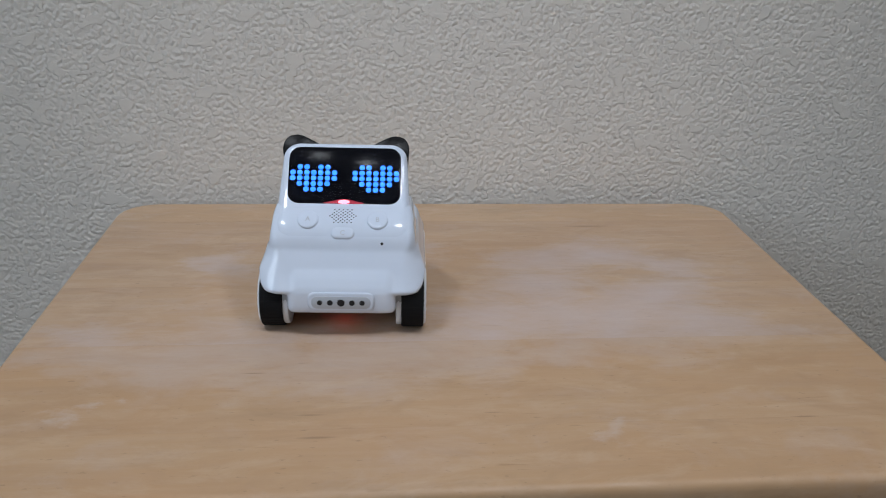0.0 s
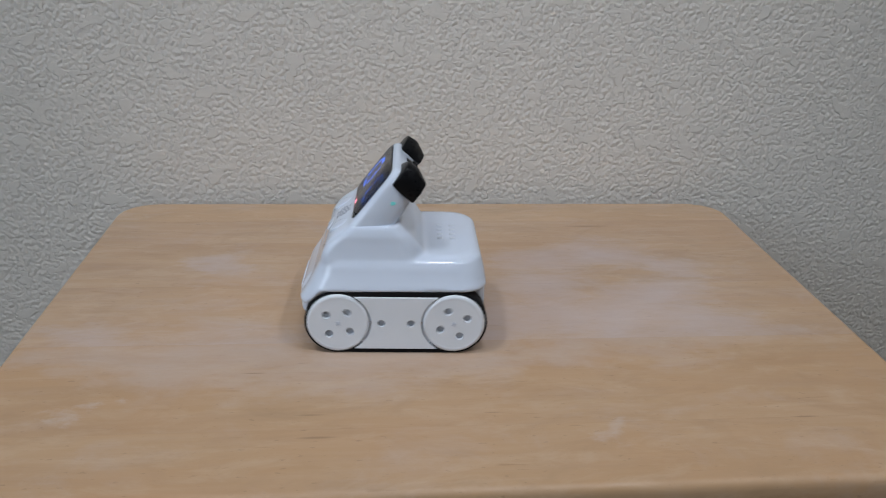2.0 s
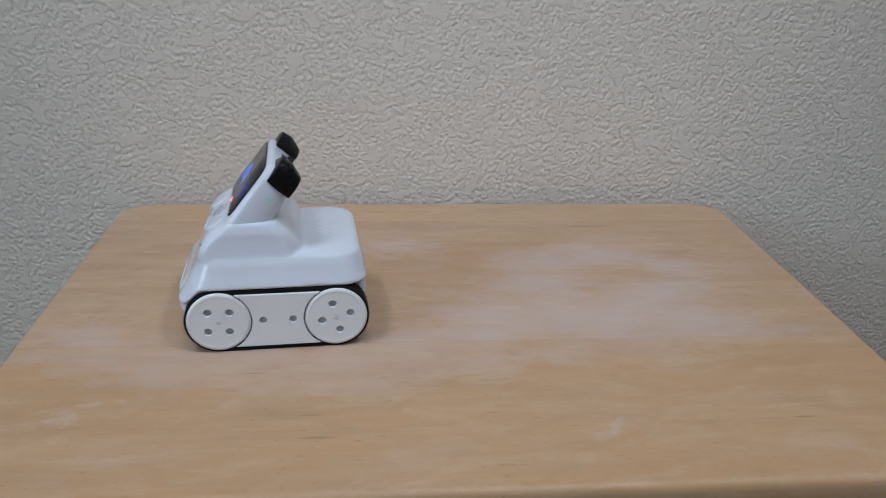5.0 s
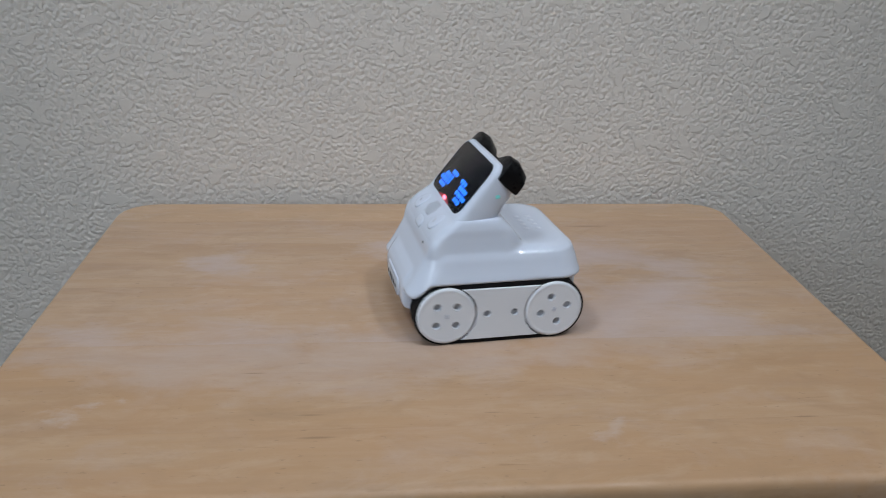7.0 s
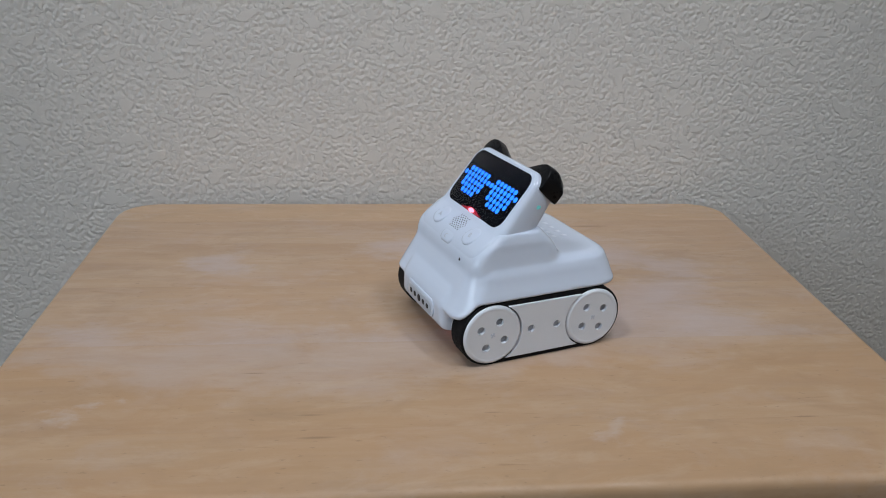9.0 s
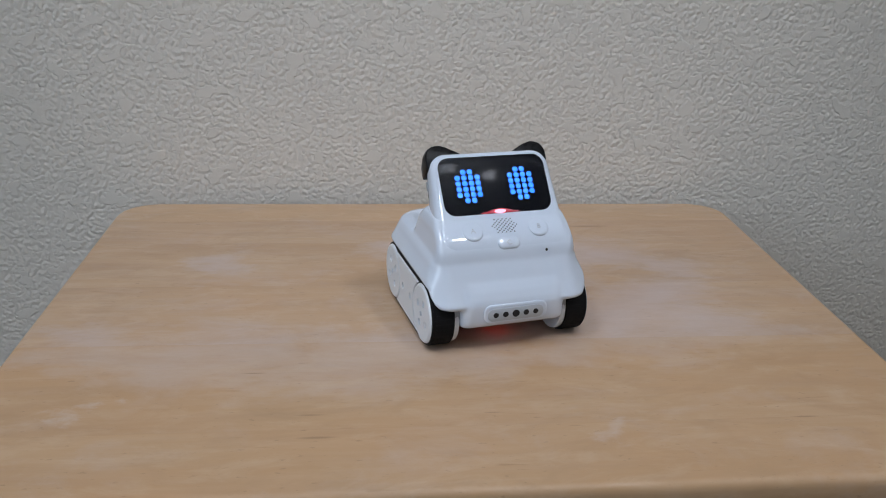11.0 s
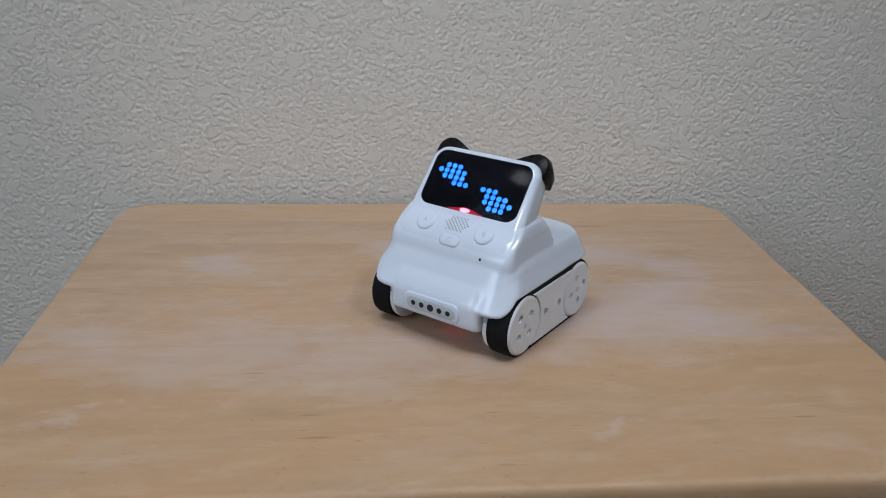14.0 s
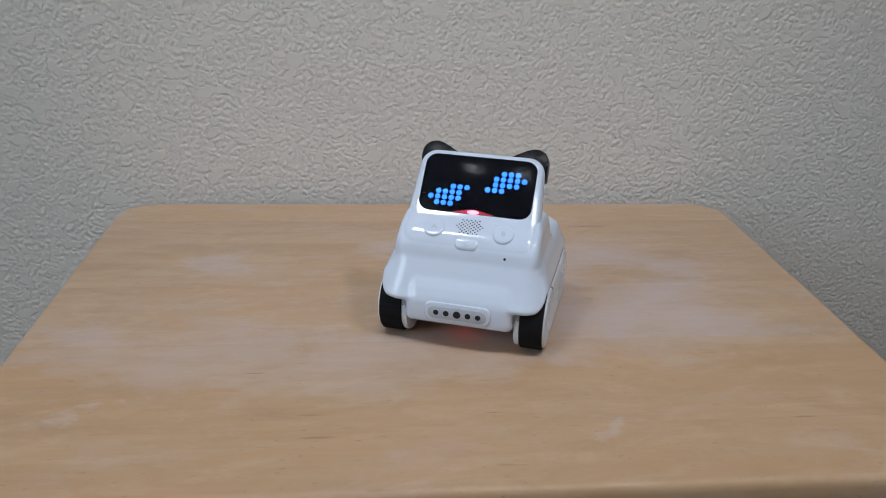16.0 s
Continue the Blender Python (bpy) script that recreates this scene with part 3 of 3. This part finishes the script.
def pierced(outlines, holes, y, depth):
    """A flat face at y inside the outline (x, z) with round holes that go in by depth."""
    bm = bmesh.new()
    edges, walls = [], []
    outer = [bm.verts.new((px, y, pz)) for px, pz in outlines]
    edges += [bm.edges.new((a, b)) for a, b in zip(outer, outer[1:] + outer[:1])]
    for hx, hz, hr in holes:
        ring = [bm.verts.new((hx + hr * math.cos(2 * math.pi * i / 16), y, hz + hr * math.sin(2 * math.pi * i / 16))) for i in range(16)]
        edges += [bm.edges.new((a, b)) for a, b in zip(ring, ring[1:] + ring[:1])]
        walls.append((ring, hx, hz, hr))
    bmesh.ops.triangle_fill(bm, edges=edges, use_beauty=True)
    for ring, hx, hz, hr in walls:
        low = [bm.verts.new((hx + 0.93 * hr * math.cos(2 * math.pi * i / 16), y - depth, hz + 0.93 * hr * math.sin(2 * math.pi * i / 16))) for i in range(16)]
        for i in range(16):
            bm.faces.new((ring[i], ring[(i + 1) % 16], low[(i + 1) % 16], low[i]))
    return bm, outer


def skirt(bm, outer, rings):
    prev = outer
    for ring in rings:
        cur = [bm.verts.new(p) for p in ring]
        n = len(cur)
        for i in range(n):
            bm.faces.new((prev[i], prev[(i + 1) % n], cur[(i + 1) % n], cur[i]))
        prev = cur
    bm.faces.new(prev)


def flatten(ob):
    """Keeps the broad outer face of a moulded piece plane."""
    for poly in ob.data.polygons:
        if abs(poly.normal.y) > 0.995:
            poly.use_smooth = False


def wheel(x, side):
    n = 48
    ring = [(math.cos(2 * math.pi * i / n), math.sin(2 * math.pi * i / n)) for i in range(n)]
    holes = [(7.9 * MM * math.sin(math.radians(90 * k)), 7.9 * MM * math.cos(math.radians(90 * k)), 2.3 * MM) for k in range(4)]
    bm, outer = pierced([(0.0142 * c, 0.0142 * d) for c, d in ring], holes, -0.0002 * side, 0.0017 * side)
    skirt(bm, outer, [[(r * c, y * side, r * d) for c, d in ring] for r, y in ((0.0150, 0.0), (0.0159, -0.0002), (0.0166, -0.0009), (0.0170, -0.0019), (0.0169, -0.0032), (0.0160, -0.0044))])
    wh = part("wheel", bm, SATIN, robot, "white disc wheel with four holes")
    flatten(wh)
    wh.location = (x * MM, side * OUTER * MM, HUB_Z * MM)
    for hx, hz, hr in holes:
        part("hole_floor", disc_y(hx, -0.0022 * side, hz, [(0.0023, -0.0006 * side), (0.0023, 0.0004 * side)], 14), SOCKET, wh, "grey hole floor")
    for bar_w, bar_h in ((1.4, 0.42), (0.42, 1.4)):
        part("hub_mark", box(-bar_w * MM, bar_w * MM, -0.0004, 0.0001 + bar_w * 0.00001, -bar_h * MM, bar_h * MM), MARK, wh, "embossed centre mark")
    # inner flange
    part("flange", disc_y(0, -0.0135 * side, 0, [(0.010, -0.0036 * side), (0.0166, -0.0034 * side), (0.0170, -0.0022 * side), (0.0166, 0.0), (0.010, 0.0)], 36), SATIN, wh)
    return wh


WHEELS = [(wheel(HUB_X, 1), 4, 0), (wheel(-HUB_X, 1), 4, -27.3), (wheel(HUB_X, -1), 5, 10), (wheel(-HUB_X, -1), 5, 40)]


def side_plate(side):
    n = 12
    rim = 17.5
    outline = []
    top, bot = 33.2, 2.8
    for sx in (1, -1):
        a_top = math.asin((top - HUB_Z) / rim) if (top - HUB_Z) < rim else math.pi / 2
        a_bot = -math.asin((HUB_Z - bot) / rim)
        arc = [(sx * (HUB_X - rim * math.cos(a_top + (a_bot - a_top) * i / n)), HUB_Z + rim * math.sin(a_top + (a_bot - a_top) * i / n)) for i in range(n + 1)]
        outline += arc if sx == 1 else arc[::-1]
    def scaled_outline(k):
        return [(x * k * MM, (HUB_Z + (z - HUB_Z) * k) * MM) for x, z in outline]

    holes = [(x * MM, HUB_Z * MM, 2.2 * MM) for x in (7.9, -7.9)]
    bm, outer = pierced(scaled_outline(0.978), holes, side * 0.0468, 0.0017 * side)
    skirt(bm, outer, [[(x, side * y * MM, z) for x, z in scaled_outline(k)] for y, k in ((46.72, 0.988), (46.45, 0.996), (45.9, 1.0), (41.0, 1.0))])
    plate = part("side_plate", bm, SATIN, robot, "white side plate with two holes")
    flatten(plate)
    for hx, hz, hr in holes:
        part("hole_floor", disc_y(hx, side * 0.0448, hz, [(0.0023, -0.0006 * side), (0.0023, 0.0004 * side)], 14), SOCKET, plate, "grey hole floor")


side_plate(1)
side_plate(-1)

# ---- the robot's way over the table ----
ROBOT_PATH = [  # seconds, x, y, heading, left and right wheel turn
    (0, -0.0576, 0.4545, -87.3, -6, 0), (0.1, -0.0592, 0.4565, -78.3, -32, 13), (0.2, -0.0614, 0.4568, -74.5, -43, 18),
    (0.3, -0.0587, 0.4568, -88, -13, -9), (0.4, -0.0538, 0.4558, -101.9, 19, -38), (0.5, -0.0508, 0.4542, -113.8, 47, -62),
    (0.6, -0.0473, 0.4556, -126.1, 64, -97), (0.7, -0.0445, 0.4543, -139.3, 90, -129), (0.8, -0.0419, 0.4532, -147.2, 103, -150),
    (0.9, -0.036, 0.4497, -161.6, 122, -193), (1, -0.0366, 0.4442, -168.2, 142, -201), (1.1, -0.0373, 0.4427, -176, 155, -215),
    (1.2, -0.0337, 0.4414, -178.6, 143, -232), (1.3, -0.0379, 0.4462, -161.6, 109, -185), (1.4, -0.0368, 0.4455, -153, 81, -169),
    (1.5, -0.0329, 0.4466, -146.6, 48, -167), (1.6, -0.0332, 0.4465, -135.6, 17, -142), (1.7, -0.0342, 0.4477, -135.6, 8, -143),
    (1.8, -0.0339, 0.4469, -161, 55, -197), (1.9, -0.0324, 0.4384, -183.6, 94, -247), (2, -0.0263, 0.4345, -177, 52, -252),
    (2.1, -0.0259, 0.4416, -149.2, -14, -199), (2.2, -0.0266, 0.4427, -137.6, -37, -174), (2.3, -0.027, 0.44, -160.4, 19, -218),
    (2.35, -0.0229, 0.4396, -174.3, 38, -261), (2.4, -0.0188, 0.4391, -188.3, 56, -303), (2.5, -0.0304, 0.4318, -194.8, 103, -287),
    (2.6, -0.0524, 0.4368, -188.8, 165, -204), (2.7, -0.0707, 0.4426, -191.2, 233, -150), (2.8, -0.0916, 0.4491, -189.7, 302, -80),
    (2.9, -0.1101, 0.4518, -189.1, 363, -21), (3, -0.1123, 0.4529, -190.9, 379, -17), (3.1, -0.1107, 0.4524, -176.6, 351, 9),
    (3.2, -0.0937, 0.4546, -176.4, 305, -44), (3.3, -0.0738, 0.457, -177.5, 253, -108), (3.4, -0.0542, 0.4562, -176.7, 199, -167),
    (3.5, -0.034, 0.4551, -176.4, 143, -229), (3.6, -0.0136, 0.458, -177.2, 79, -294), (3.7, -0.0087, 0.4603, -173.9, 54, -302),
    (3.8, -0.0074, 0.4615, -161.7, 20, -281), (3.9, -0.0152, 0.4595, -162.4, 44, -257), (4, -0.0332, 0.4489, -161.7, 102, -193),
    (4.1, -0.0539, 0.4464, -160.4, 162, -127), (4.2, -0.0718, 0.441, -161.1, 222, -70), (4.4, -0.094, 0.434, -162, 295, -0),
    (4.65, -0.097, 0.4335, -165, 310, 3), (4.9, -0.1, 0.433, -168, 325, 5), (5.2, -0.075, 0.441, -172, 253, -84),
    (5.5, -0.05, 0.449, -176, 181, -172), (5.75, -0.031, 0.453, -177.5, 124, -235), (6, -0.012, 0.457, -179, 68, -297),
    (6.3, 0.0063, 0.4587, -178.6, 9, -353), (6.4, 0.0114, 0.4619, -173.5, -19, -358), (6.5, 0.0121, 0.4548, -194.8, 24, -408),
    (6.6, 0.0165, 0.45, -222.3, 70, -487), (6.7, 0.012, 0.4462, -214.2, 61, -466), (6.8, 0.0176, 0.4512, -196.4, 20, -436),
    (6.9, 0.0193, 0.4534, -179, -17, -403), (7, 0.0228, 0.4508, -166.9, -47, -386), (7.1, 0.0197, 0.4503, -146.1, -87, -332),
    (7.2, 0.024, 0.4508, -148.8, -98, -350), (7.3, 0.024, 0.4508, -148.8, -103, -350), (7.4, 0.024, 0.4508, -148.8, -108, -350),
    (7.5, 0.024, 0.4508, -148.8, -112, -350), (7.6, 0.024, 0.4508, -148.8, -104, -350), (7.7, 0.0245, 0.4519, -167.6, -57, -393),
    (7.8, 0.0252, 0.4505, -189.4, -4, -442), (7.9, 0.0227, 0.4456, -202.1, 36, -467), (8, 0.0264, 0.4405, -187, -4, -449),
    (8.1, 0.031, 0.4449, -170.9, -59, -429), (8.2, 0.0244, 0.4454, -166.7, -54, -400), (8.3, 0.025, 0.4403, -189.4, -12, -450),
    (8.4, 0.0278, 0.4312, -210.1, 10, -513), (8.5, 0.029, 0.4282, -205.9, -13, -511), (8.6, 0.0286, 0.4388, -184.6, -46, -455),
    (8.7, 0.0348, 0.4357, -175.8, -81, -456), (8.8, 0.0357, 0.4368, -163.9, -107, -433), (8.9, 0.0364, 0.4333, -155.5, -121, -413),
    (9, 0.0364, 0.4333, -155.5, -118, -413), (9.1, 0.0364, 0.4333, -155.5, -118, -413), (9.2, 0.039, 0.439, -158, -127, -433),
    (9.6, 0.038, 0.4365, -150, -144, -410), (9.9, 0.0355, 0.4388, -134, -181, -373), (10.2, 0.033, 0.441, -118, -222, -340),
    (10.5, 0.029, 0.4433, -98, -272, -299), (10.8, 0.025, 0.4455, -78, -327, -263), (11.05, 0.023, 0.446, -69, -353, -247),
    (11.3, 0.0211, 0.4465, -60, -380, -232), (11.4, 0.0211, 0.4465, -60, -380, -232), (11.5, 0.0211, 0.4465, -60, -380, -232),
    (11.6, 0.0211, 0.4465, -60, -380, -232), (11.7, 0.0232, 0.4459, -64.9, -365, -238), (11.8, 0.0259, 0.4462, -89, -312, -289),
    (11.9, 0.0278, 0.4447, -115.4, -252, -343), (12, 0.0306, 0.4399, -119.1, -234, -341), (12.1, 0.0251, 0.4461, -90.2, -311, -293),
    (12.2, 0.0201, 0.4465, -67.2, -365, -248), (12.3, 0.0228, 0.4502, -88.9, -327, -304), (12.4, 0.0234, 0.4472, -113.7, -265, -349),
    (12.5, 0.0249, 0.444, -126.4, -232, -370), (12.6, 0.025, 0.444, -126.3, -232, -370), (12.8, 0.025, 0.444, -126.3, -232, -370),
    (13, 0.025, 0.444, -126.2, -232, -370), (13.1, 0.0262, 0.4449, -116.4, -258, -353), (13.2, 0.0216, 0.445, -107.2, -272, -328),
    (13.5, 0.0216, 0.445, -107.2, -272, -328), (13.7, 0.0216, 0.445, -107.2, -272, -328), (13.8, 0.0285, 0.4413, -127.5, -228, -371),
    (13.9, 0.0247, 0.4421, -124.8, -229, -361), (14, 0.0247, 0.4421, -124.8, -229, -361), (14.2, 0.0247, 0.4421, -124.8, -229, -361),
    (14.4, 0.0247, 0.4421, -124.8, -229, -361), (14.5, 0.0233, 0.4424, -110.5, -259, -329), (14.6, 0.0217, 0.4433, -105.9, -270, -320),
    (14.7, 0.0217, 0.4433, -105.9, -270, -320), (15, 0.0217, 0.4433, -105.9, -270, -320), (15.1, 0.0217, 0.4433, -105.9, -270, -320),
    (15.3, 0.0251, 0.4408, -124.6, -227, -358), (15.5, 0.0251, 0.4408, -124.6, -227, -358), (15.8, 0.0251, 0.4408, -124.6, -227, -358),
    (15.9, 0.0233, 0.4443, -112, -261, -337), (16, 0.0215, 0.4423, -104.1, -270, -313),
]


def motions():
    walk(robot, [(t, pose(x, y, H0, 0, 0, a)) for t, x, y, a, _, _ in ROBOT_PATH])
    for wh, col, phase in WHEELS:
        at = wh.location.copy()
        walk(wh, [(row[0], Matrix.Translation(at) @ pose(0, 0, 0, 0, row[col] + phase, 0)) for row in ROBOT_PATH])
    # each light dot steps from cell to cell; spare dots share a cell
    for i, led in enumerate(leds):
        rows = []
        for k, (t, cells) in enumerate(SHOWN):
            t = round(t * 30) / 30
            c, r = cells[i % len(cells)]
            m = Matrix.Translation(cell(c, r) - OUT * (0.02 * MM * (i // len(cells))))
            if k:
                rows.append((t - 1 / 30, rows[-1][1]))
            rows.append((t, m))
            if t < 15.9:
                rows.append((t + 2 / 30, m))
        rows.append((16.0, rows[-1][1]))
        walk(led, rows)


motions()
